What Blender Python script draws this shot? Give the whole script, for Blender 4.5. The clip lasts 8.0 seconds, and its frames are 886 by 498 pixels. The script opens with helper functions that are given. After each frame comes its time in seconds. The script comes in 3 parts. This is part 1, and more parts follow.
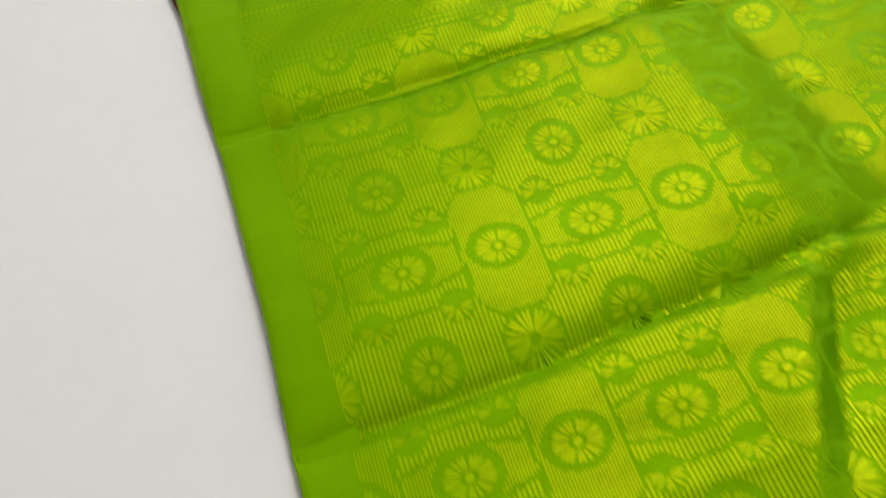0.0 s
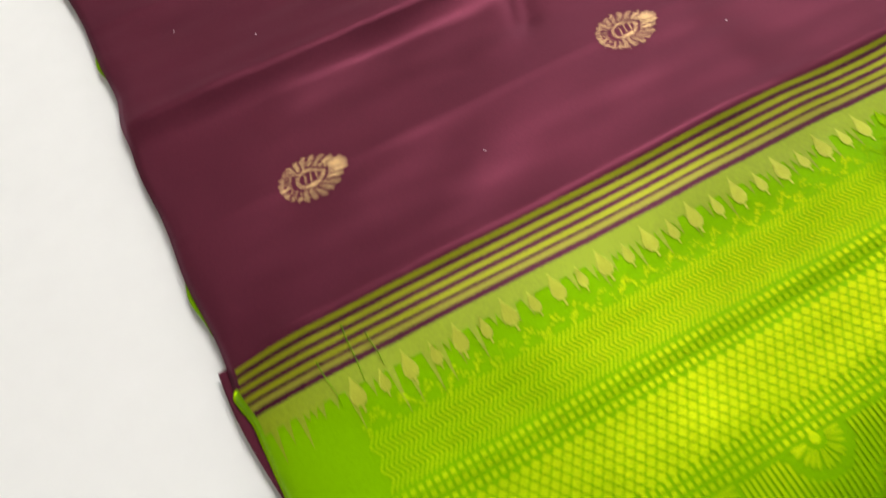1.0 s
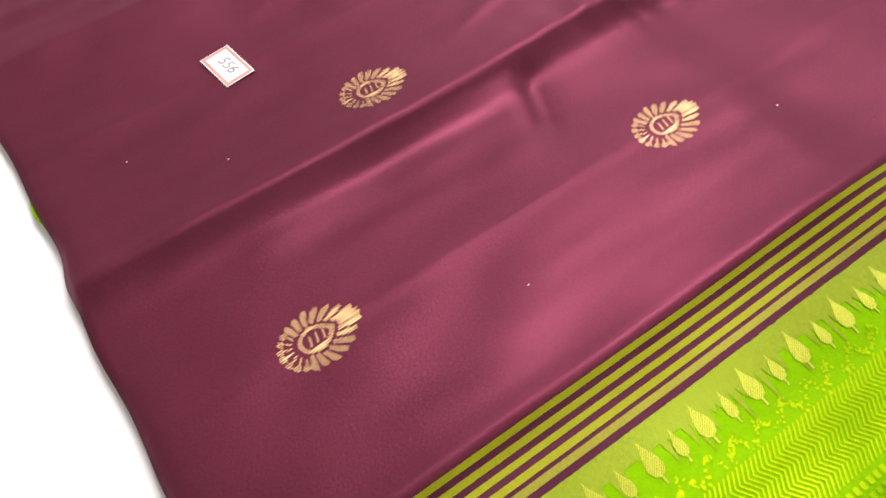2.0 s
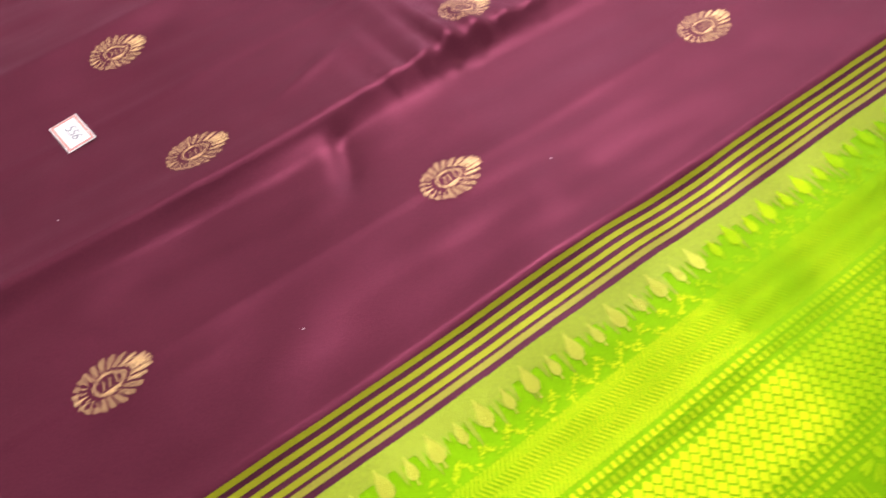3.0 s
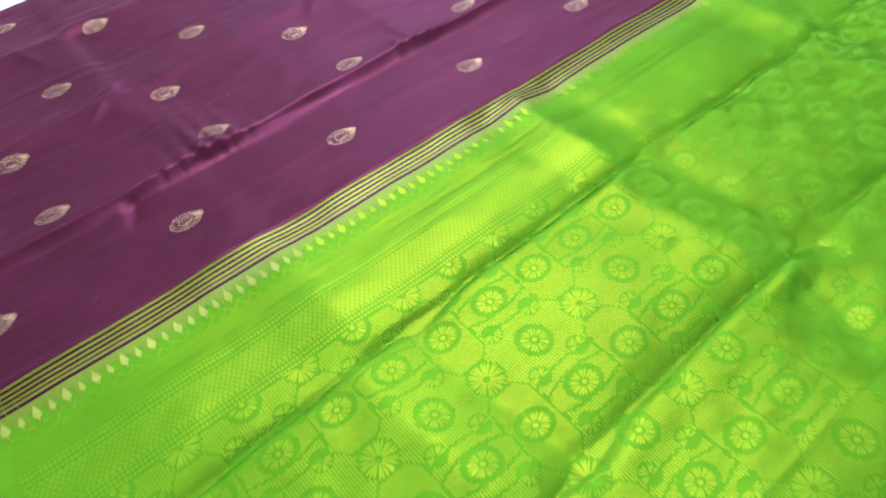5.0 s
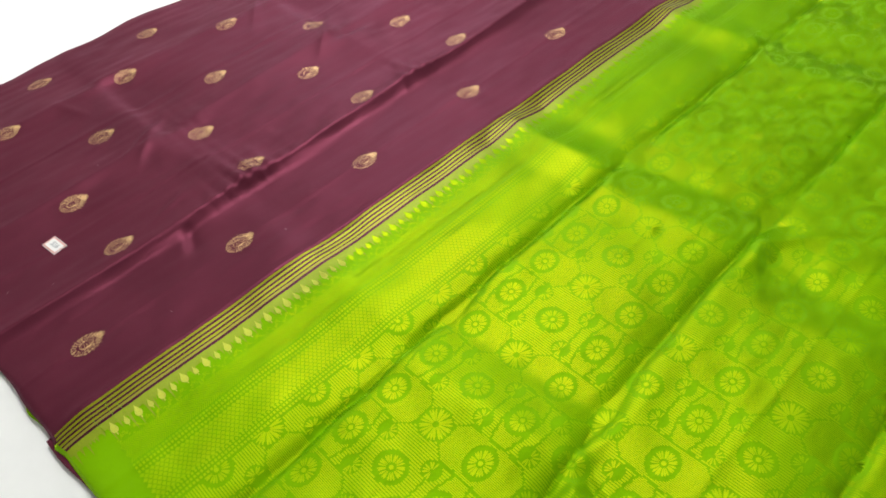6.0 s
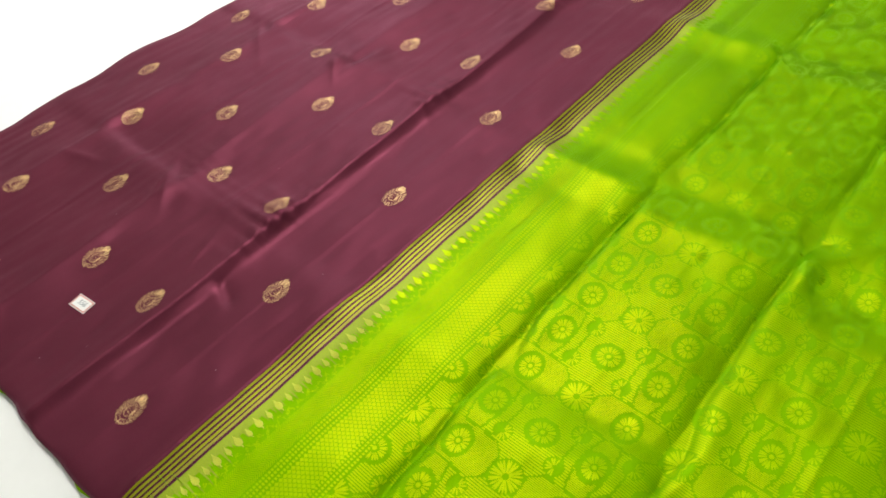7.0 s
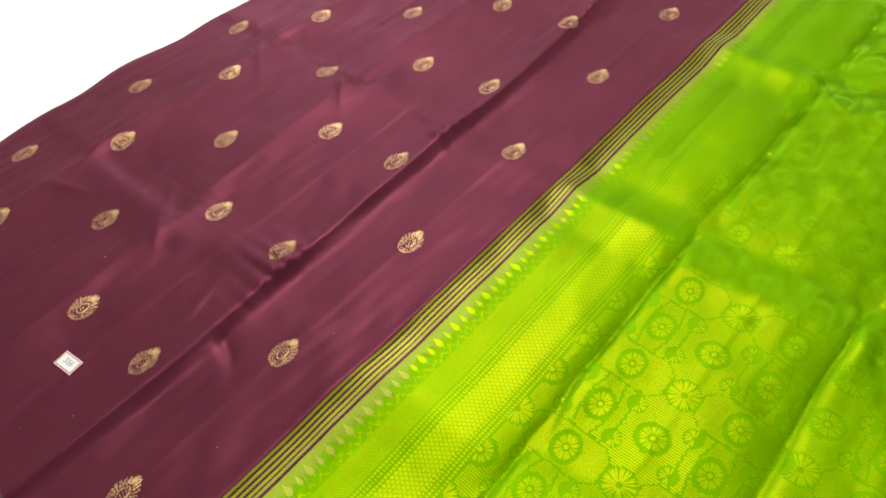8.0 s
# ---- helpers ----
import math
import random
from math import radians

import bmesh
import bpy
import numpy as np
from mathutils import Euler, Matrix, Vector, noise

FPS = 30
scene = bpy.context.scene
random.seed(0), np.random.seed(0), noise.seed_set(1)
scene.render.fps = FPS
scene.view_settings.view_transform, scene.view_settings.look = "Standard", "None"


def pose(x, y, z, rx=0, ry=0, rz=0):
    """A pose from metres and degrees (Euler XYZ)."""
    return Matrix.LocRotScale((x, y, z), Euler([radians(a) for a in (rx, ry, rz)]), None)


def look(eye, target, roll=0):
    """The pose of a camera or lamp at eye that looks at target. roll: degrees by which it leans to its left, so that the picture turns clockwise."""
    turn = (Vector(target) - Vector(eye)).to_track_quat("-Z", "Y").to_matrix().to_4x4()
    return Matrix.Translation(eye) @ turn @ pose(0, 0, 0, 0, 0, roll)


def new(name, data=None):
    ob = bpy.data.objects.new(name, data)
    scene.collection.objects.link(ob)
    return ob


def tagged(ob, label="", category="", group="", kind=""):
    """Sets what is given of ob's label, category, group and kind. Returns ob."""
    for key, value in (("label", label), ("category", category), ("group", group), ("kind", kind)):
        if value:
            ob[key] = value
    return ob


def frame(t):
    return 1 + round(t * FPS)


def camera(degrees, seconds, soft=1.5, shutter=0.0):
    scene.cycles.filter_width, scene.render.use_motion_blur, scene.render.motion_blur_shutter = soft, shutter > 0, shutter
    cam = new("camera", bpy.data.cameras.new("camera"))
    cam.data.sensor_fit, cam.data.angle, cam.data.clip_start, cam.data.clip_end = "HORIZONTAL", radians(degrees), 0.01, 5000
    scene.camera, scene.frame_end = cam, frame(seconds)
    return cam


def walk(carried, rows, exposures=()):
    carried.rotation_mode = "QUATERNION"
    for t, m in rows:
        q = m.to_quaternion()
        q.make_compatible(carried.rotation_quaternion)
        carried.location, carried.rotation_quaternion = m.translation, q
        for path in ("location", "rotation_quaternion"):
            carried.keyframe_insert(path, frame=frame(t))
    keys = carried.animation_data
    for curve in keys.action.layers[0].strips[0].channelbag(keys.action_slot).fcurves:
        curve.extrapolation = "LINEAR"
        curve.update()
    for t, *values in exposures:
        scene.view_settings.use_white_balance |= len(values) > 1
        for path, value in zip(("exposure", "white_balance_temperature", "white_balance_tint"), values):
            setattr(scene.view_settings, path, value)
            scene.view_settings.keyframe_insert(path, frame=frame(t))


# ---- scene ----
cam = camera(63.5, 8.0, soft=1.6, shutter=0.25)
PATH = [
    (0, (0.072, -0.448, 0.327), (0.295, 0.473, -1.435), -4.8),
    (0.3, (0.053, -0.341, 0.309), (0.338, 0.56, -1.454), -4.2),
    (0.5, (0.044, -0.271, 0.301), (0.365, 0.631, -1.455), -4.4),
    (0.6, (0.045, -0.239, 0.291), (0.377, 0.671, -1.459), -4.6),
    (0.8, (0.053, -0.172, 0.288), (0.368, 0.694, -1.487), -7.1),
    (1, (0.056, -0.126, 0.283), (0.384, 0.752, -1.483), -8.4),
    (1.2, (0.053, -0.088, 0.281), (0.416, 0.787, -1.48), -8.4),
    (2.3, (0.06, -0.051, 0.24), (0.617, 0.905, -1.426), -5.5),
    (2.5, (0.075, -0.065, 0.25), (0.625, 0.897, -1.415), -6.3),
    (3, (0.128, -0.116, 0.273), (0.701, 0.872, -1.369), -6.8),
    (3.5, (0.217, -0.167, 0.313), (0.848, 0.847, -1.291), -6.0),
    (4, (0.281, -0.234, 0.36), (0.946, 0.804, -1.216), -6.1),
    (4.5, (0.254, -0.333, 0.416), (0.981, 0.718, -1.123), -5.2),
    (5, (0.156, -0.448, 0.477), (0.944, 0.613, -1.024), -4.8),
    (5.2, (0.122, -0.48, 0.495), (0.924, 0.584, -0.996), -5.3),
    (6.3, (0.057, -0.48, 0.566), (0.946, 0.544, -0.904), -6.7),
    (6.5, (0.052, -0.46, 0.573), (0.947, 0.552, -0.902), -7.1),
    (7, (0.053, -0.401, 0.578), (0.956, 0.582, -0.911), -7.5),
    (7.5, (0.074, -0.35, 0.576), (0.976, 0.603, -0.934), -6.9),
    (8, (0.106, -0.308, 0.579), (0.997, 0.628, -0.947), -6.2),
]

# ---- exposure and light ----
# the clip's camera drifts in exposure and white balance
EXPOSURES = [
    (0.0, -0.50, 6500, 12), (1.0, -0.25, 6500, 11), (1.3, -0.05, 6500, 13), (2.3, 0.36, 6500, 20), (3.0, 0.29, 6300, 24),
    (3.5, 0.25, 5700, 20), (4.0, 0.07, 5050, 18), (4.5, -0.03, 4800, 18), (5.2, -0.08, 4650, 17), (5.7, -0.2, 5700, 11), (6.3, -0.25, 6500, 6), (8.0, -0.19, 6500, 5),
]
CLOTH = 0.010  # the path is measured from the cloth, which lies this high above the floor
UP = Vector((0, 0, CLOTH))
walk(cam, [(t, look(Vector(eye) + UP, Vector(target) + UP, roll)) for t, eye, target, roll in PATH], EXPOSURES)

world = bpy.data.worlds.new("sky")
scene.world = world
world.use_nodes = True
sky = world.node_tree.nodes.new("ShaderNodeTexSky")
sky.sky_type, sky.sun_disc = "NISHITA", False
sky.sun_elevation, sky.sun_rotation = radians(40), radians(-60)
world.node_tree.links.new(sky.outputs[0], world.node_tree.nodes["Background"].inputs[0])
world.node_tree.nodes["Background"].inputs[1].default_value = 0.08


def area_lamp(name, eye, target, size_x, size_y, watts, colour):
    data = bpy.data.lights.new(name, "AREA")
    data.shape, data.size, data.size_y, data.energy, data.color = "RECTANGLE", size_x, size_y, watts, colour
    ob = new(name, data)
    ob.matrix_world = look(eye, target)
    return ob


ROOM = (-2.4, -2.6, 3.2, 3.0, 2.6)  # x0, y0, x1, y1, height
# side light from an unseen, added window; placed to suit the silk's highlights
area_lamp("added_window_light", (2.45, ROOM[3] - 0.03, 1.6), (0.5, 0.2, 0.2), 1.2, 1.3, 22, (1.0, 0.99, 0.98))
# main light: an added ceiling lamp, out of view, placed by the cloth's brightness
LAMP_X, LAMP_Y = 1.4, 0.95
area_lamp("added_ceiling_lamp", (LAMP_X, LAMP_Y, ROOM[4] - 0.09), (LAMP_X, LAMP_Y, 0), 1.2, 1.2, 88, (1.0, 0.985, 0.96))


# ---- materials ----
def material(name, colour, rough, metal=0.0, sheen=0.0, sheen_tint=(1, 1, 1), spread=0.08, grain=400.0, bump=0.15, blotch=9.0, aniso=0.0, spec=0.4, gleam=(1, 1, 1)):
    """A woven or painted surface: colour varied at two scales, fine relief."""
    m = bpy.data.materials.new(name)
    m.use_nodes = True
    n, l = m.node_tree.nodes, m.node_tree.links
    b = n["Principled BSDF"]
    co = n.new("ShaderNodeTexCoord")
    big = n.new("ShaderNodeTexNoise")
    big.inputs["Scale"].default_value, big.inputs["Detail"].default_value = blotch, 4
    fine = n.new("ShaderNodeTexNoise")
    fine.inputs["Scale"].default_value, fine.inputs["Detail"].default_value = grain, 2
    l.new(co.outputs["Object"], big.inputs["Vector"])
    l.new(co.outputs["Object"], fine.inputs["Vector"])
    add = n.new("ShaderNodeMath")
    add.operation = "MULTIPLY_ADD"
    add.inputs[1].default_value = 0.6
    l.new(fine.outputs[0], add.inputs[0])
    l.new(big.outputs[0], add.inputs[2])
    ramp = n.new("ShaderNodeValToRGB")
    e = ramp.color_ramp.elements
    e[0].position, e[1].position = 0.5, 1.1 - 0.1
    e[0].color = (*[c * (1 - spread) for c in colour], 1)
    e[1].color = (*[min(1, c * (1 + spread)) for c in colour], 1)
    l.new(add.outputs[0], ramp.inputs[0])
    l.new(ramp.outputs[0], b.inputs["Base Color"])
    b.inputs["Roughness"].default_value, b.inputs["Metallic"].default_value = rough, metal
    b.inputs["Anisotropic"].default_value = aniso
    b.inputs["Specular IOR Level"].default_value = spec
    b.inputs["Specular Tint"].default_value = (*gleam, 1)
    b.inputs["Sheen Weight"].default_value = sheen
    b.inputs["Sheen Roughness"].default_value = 0.35
    b.inputs["Sheen Tint"].default_value = (*sheen_tint, 1)
    bp = n.new("ShaderNodeBump")
    bp.inputs["Strength"].default_value, bp.inputs["Distance"].default_value = bump, 0.0006
    l.new(fine.outputs[0], bp.inputs["Height"])
    l.new(bp.outputs[0], b.inputs["Normal"])
    return m


def threads(m, scale, angle, strength, dark=0.0, colour=None):
    """Adds the fine ribs of single threads to a material's relief, and darker gaps between them."""
    n, l = m.node_tree.nodes, m.node_tree.links
    b = n["Principled BSDF"]
    co = n.new("ShaderNodeTexCoord")
    mp = n.new("ShaderNodeMapping")
    mp.inputs["Rotation"].default_value = (0, 0, radians(angle))
    wave = n.new("ShaderNodeTexWave")
    wave.inputs["Scale"].default_value, wave.inputs["Distortion"].default_value = scale, 1.2
    wave.inputs["Detail Scale"].default_value = 1.5
    l.new(co.outputs["Object"], mp.inputs[0])
    l.new(mp.outputs[0], wave.inputs[0])
    bp = n.new("ShaderNodeBump")
    bp.inputs["Strength"].default_value, bp.inputs["Distance"].default_value = strength, 0.0004
    l.new(wave.outputs["Fac"], bp.inputs["Height"])
    old = b.inputs["Normal"].links[0].from_socket
    l.new(old, bp.inputs["Normal"])
    l.new(bp.outputs[0], b.inputs["Normal"])
    if dark:
        mix = n.new("ShaderNodeMix")
        mix.data_type = "RGBA"
        src = b.inputs["Base Color"].links[0].from_socket
        inv = n.new("ShaderNodeMath")
        inv.operation = "MULTIPLY"
        inv.inputs[1].default_value = dark
        l.new(wave.outputs["Fac"], inv.inputs[0])
        l.new(inv.outputs[0], mix.inputs[0])
        l.new(src, mix.inputs[6])
        mix.inputs[7].default_value = (*colour, 1)
        l.new(mix.outputs[2], b.inputs["Base Color"])
    return m


def watered(m, along, across, rough, amount):
    """Streaks of duller and shinier silk along the threads."""
    n, l = m.node_tree.nodes, m.node_tree.links
    b = n["Principled BSDF"]
    co = n.new("ShaderNodeTexCoord")
    mp = n.new("ShaderNodeMapping")
    mp.inputs["Scale"].default_value = (along, across, 1)
    ns = n.new("ShaderNodeTexNoise")
    ns.inputs["Scale"].default_value, ns.inputs["Detail"].default_value = 1.0, 5
    l.new(co.outputs["Object"], mp.inputs[0])
    l.new(mp.outputs[0], ns.inputs["Vector"])
    r = n.new("ShaderNodeMapRange")
    r.inputs["From Min"].default_value, r.inputs["From Max"].default_value = 0.3, 0.7
    r.inputs["To Min"].default_value, r.inputs["To Max"].default_value = rough - amount, rough + amount
    l.new(ns.outputs[0], r.inputs[0])
    l.new(r.outputs[0], b.inputs["Roughness"])
    return m


def gilded(m, colour, rough, share):
    """Metal foil wound round the silk thread: a share of tinted mirror gloss."""
    n, l = m.node_tree.nodes, m.node_tree.links
    b = n["Principled BSDF"]
    b.inputs["Coat Weight"].default_value, b.inputs["Coat Roughness"].default_value, b.inputs["Coat IOR"].default_value = 1.0, 0.4, 1.05
    b.inputs["Coat Tint"].default_value = (0.30, 0.65, 0.2, 1)
    foil = n.new("ShaderNodeBsdfGlossy")
    foil.inputs["Color"].default_value, foil.inputs["Roughness"].default_value = (*colour, 1), rough
    l.new(b.inputs["Normal"].links[0].from_socket, foil.inputs["Normal"])
    mix = n.new("ShaderNodeMixShader")
    mix.inputs[0].default_value = share
    l.new(b.outputs[0], mix.inputs[1])
    l.new(foil.outputs[0], mix.inputs[2])
    l.new(mix.outputs[0], n["Material Output"].inputs["Surface"])
    return m


MAROON = watered(threads(material("maroon_silk", (0.104, 0.0190, 0.035), 0.42, metal=0.42, spread=0.12, grain=900, spec=0.12, gleam=(1.0, 0.5, 0.7)), 900, 0, 0.08), 9, 55, 0.42, 0.08)
GREEN = watered(threads(material("lime_silk", (0.172, 0.382, 0.0003), 0.46, metal=0.12, sheen=1.0, sheen_tint=(0.58, 1.0, 0.0), spread=0.09, grain=900, spec=0.10, gleam=(0.75, 1.0, 0.02)), 800, 90, 0.10), 14, 50, 0.46, 0.06)
ZARI = gilded(threads(material("lime_zari", (0.80, 0.73, 0.0005), 0.46, metal=0.12, sheen=1.0, sheen_tint=(0.50, 1.0, 0.0), spread=0.12, grain=1200, bump=0.25, spec=0.1, gleam=(0.8, 1.0, 0.05)), 700, 90, 0.12), (0.86, 0.64, 0.01), 0.30, 0.12)
GOLD = material("gold_zari", (0.88, 0.55, 0.25), 0.38, metal=0.35, spread=0.18, grain=1500, bump=0.4)
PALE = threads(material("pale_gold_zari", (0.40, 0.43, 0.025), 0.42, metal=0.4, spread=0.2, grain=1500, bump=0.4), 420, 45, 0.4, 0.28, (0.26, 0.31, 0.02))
STRIPE = material("olive_stripe_silk", (0.225, 0.240, 0.003), 0.42, spread=0.12, grain=900, metal=0.4, spec=0.2)
DUSK = material("khaki_stripe_silk", (0.225, 0.215, 0.018), 0.45, spread=0.2, grain=900, metal=0.35, spec=0.2)
PLUM = material("plum_stripe_silk", (0.065, 0.010, 0.024), 0.45, metal=0.5, spec=0.2, spread=0.12, grain=900)
KHAKI = threads(material("khaki_shot_silk", (0.225, 0.310, 0.004), 0.45, metal=0.25, spec=0.2, spread=0.2, grain=700), 500, 0, 0.15, 0.25, (0.19, 0.15, 0.03))
FLOOR = material("white_floor_paint", (0.84, 0.838, 0.825), 0.5, spread=0.02, grain=60, bump=0.03, blotch=1.2)
WALL = material("wall_paint", (0.75, 0.74, 0.71), 0.8, spread=0.03, grain=80, bump=0.08, blotch=1.0)
PAPER = material("white_paper", (0.82, 0.81, 0.79), 0.7, spread=0.03, grain=500, bump=0.05)
RED = material("red_print", (0.62, 0.27, 0.23), 0.7, spread=0.08, grain=500)
INK = material("grey_ink", (0.30, 0.31, 0.33), 0.7, spread=0.1, grain=800)
FRAME = material("window_paint", (0.8, 0.8, 0.78), 0.4, spread=0.02, grain=100, bump=0.03)
# glowing face of the added ceiling panel
GLOW = bpy.data.materials.new("added_lamp_diffuser")
GLOW.use_nodes = True
GLOW.node_tree.nodes["Principled BSDF"].inputs["Emission Color"].default_value = (1, 0.97, 0.93, 1)
GLOW.node_tree.nodes["Principled BSDF"].inputs["Emission Strength"].default_value = 0.6


# ---- builders ----
def mesh_of(name, verts, faces, mat, smooth=False):
    me = bpy.data.meshes.new(name)
    me.from_pydata([tuple(map(float, v)) for v in verts], [], [tuple(map(int, f)) for f in faces])
    me.materials.append(mat)
    if smooth:
        me.polygons.foreach_set("use_smooth", [True] * len(me.polygons))
    me.update()
    return me


def part(name, verts, faces, mat, parent, label="", smooth=False, kind=""):
    ob = new(name, mesh_of(name, verts, faces, mat, smooth))
    ob.parent = parent
    return tagged(ob, label, kind=kind)


def box(name, x0, y0, z0, x1, y1, z1, mat, bevel=0.0):
    bm = bmesh.new()
    bmesh.ops.create_cube(bm, size=1)
    for v in bm.verts:
        v.co = ((x0, x1)[v.co.x > 0], (y0, y1)[v.co.y > 0], (z0, z1)[v.co.z > 0])
    if bevel:
        bmesh.ops.bevel(bm, geom=bm.edges[:], offset=bevel, segments=2, affect="EDGES")
    me = bpy.data.meshes.new(name)
    bm.to_mesh(me)
    bm.free()
    me.materials.append(mat)
    return new(name, me)


# ---- the room ----
x0, y0, x1, y1, RH = ROOM
T = 0.15
tagged(box("floor", x0 - T, y0 - T, -0.12, x1 + T, y1 + T, 0, FLOOR), "plain smooth white floor under the spread saree", "floor", kind="structure")
tagged(box("ceiling", x0 - T, y0 - T, RH, x1 + T, y1 + T, RH + 0.12, WALL), "plain white ceiling", "ceiling", kind="structure")
tagged(box("wall_west", x0 - T, y0 - T, 0, x0, y1 + T, RH, WALL), "plain off-white wall", "wall", kind="structure")
tagged(box("wall_east", x1, y0 - T, 0, x1 + T, y1 + T, RH, WALL), "plain off-white wall", "wall", kind="structure")
tagged(box("wall_south", x0, y0 - T, 0, x1, y0, RH, WALL), "plain off-white wall", "wall", kind="structure")
# this opening and its frame are added, unseen, to carry the side light
WX0, WX1, WZ0, WZ1 = 1.8, 3.1, 0.9, 2.3
north = tagged(new("wall_north"), "plain off-white wall with an added, unseen window", "wall", kind="structure")
for nm, a in (("wall_below", (x0, 0, x1, WZ0)), ("wall_above", (x0, WZ1, x1, RH)), ("wall_side", (x0, WZ0, WX0, WZ1)), ("wall_side", (WX1, WZ0, x1, WZ1))):
    box(nm, a[0], y1, a[1], a[2], y1 + T, a[3], WALL).parent = north
win = tagged(new("added_window"), "unseen white framed window, added as a light source", "window", kind="structure")
for a in ((WX0, WZ0, WX1, WZ0 + 0.05), (WX0, WZ1 - 0.05, WX1, WZ1), (WX0, WZ0 + 0.05, WX0 + 0.05, WZ1 - 0.05), (WX1 - 0.05, WZ0 + 0.05, WX1, WZ1 - 0.05), (2.43, WZ0 + 0.05, 2.47, WZ1 - 0.05)):
    box("window_frame", a[0], y1 + 0.05, a[1], a[2], y1 + 0.10, a[3], FRAME, 0.004).parent = win
# unseen panel, added round the main lamp
panel = tagged(new("added_light_panel"), "unseen flat white light panel, added to the ceiling", "ceiling light")
LX, LY = LAMP_X, LAMP_Y
box("diffuser", LX - 0.6, LY - 0.6, RH - 0.05, LX + 0.6, LY + 0.6, RH - 0.045, GLOW).parent = panel
for a in ((-0.63, -0.63, 0.63, -0.6), (-0.63, 0.6, 0.63, 0.63), (-0.63, -0.6, -0.6, 0.6), (0.6, -0.6, 0.63, 0.6)):
    box("frame", LX + a[0], LY + a[1], RH - 0.055, LX + a[2], LY + a[3], RH, FRAME, 0.002).parent = panel

# ---- the saree: one folded silk cloth, laid out flat, x along its width, y along its length ----
W, Y_END, Y_TOP, CELL = 1.2, -0.80, 0.642, 0.004
ZONES = (-0.80, -0.338, -0.152, 0.0, 0.158, 0.318, 0.50, 0.64)
# folds that run along the length; in each zone a hill (+) or a hollow (-): height, shift, half widths to either side
FOLDS = {
    0: ((0.003, -0.045, 0.030, 0.022), (-0.007, 0.004, 0.024, 0.030)),
    1: ((0.006, -0.020, 0.032, 0.020), (-0.006, 0.040, 0.020, 0.036)),
    2: ((-0.0025, -0.042, 0.022, 0.018), (0.007, 0.004, 0.020, 0.018), (-0.004, 0.048, 0.018, 0.040)),
    3: ((-0.0015, 0.024, 0.024, 0.040), (0.002, -0.010, 0.035, 0.018)),
    4: ((0.005, 0.002, 0.030, 0.034), (-0.002, 0.060, 0.024, 0.030)),
    5: ((-0.004, 0.008, 0.014, 0.035), (0.003, -0.010, 0.022, 0.009)),
    6: ((0.003, 0.0, 0.022, 0.030), (-0.002, -0.016, 0.020, 0.010)),
}
FOLD_X = (0.292, 0.594, 0.922)


def soft_step(t):
    t = np.clip(t, 0, 1)
    return t * t * (3 - 2 * t)


def crease(d, ahead, behind, tip=0.0016):
    """1 on the line, falling off to both sides at their own widths."""
    a = np.sqrt(d * d + tip * tip) - tip
    return np.exp(-a / np.where(d > 0, ahead, behind))


def lumps(x, y, size, seed):
    """Smooth unevenness out of a few crossed waves."""
    rng = np.random.RandomState(seed)
    out = 0
    for k in range(7):
        ang, ph, f = rng.rand() * 6.283, rng.rand() * 6.283, (0.6 + 0.9 * rng.rand()) * 6.283 / size
        out = out + np.sin(f * (x * np.cos(ang) + y * np.sin(ang)) + ph)
    return out / 4


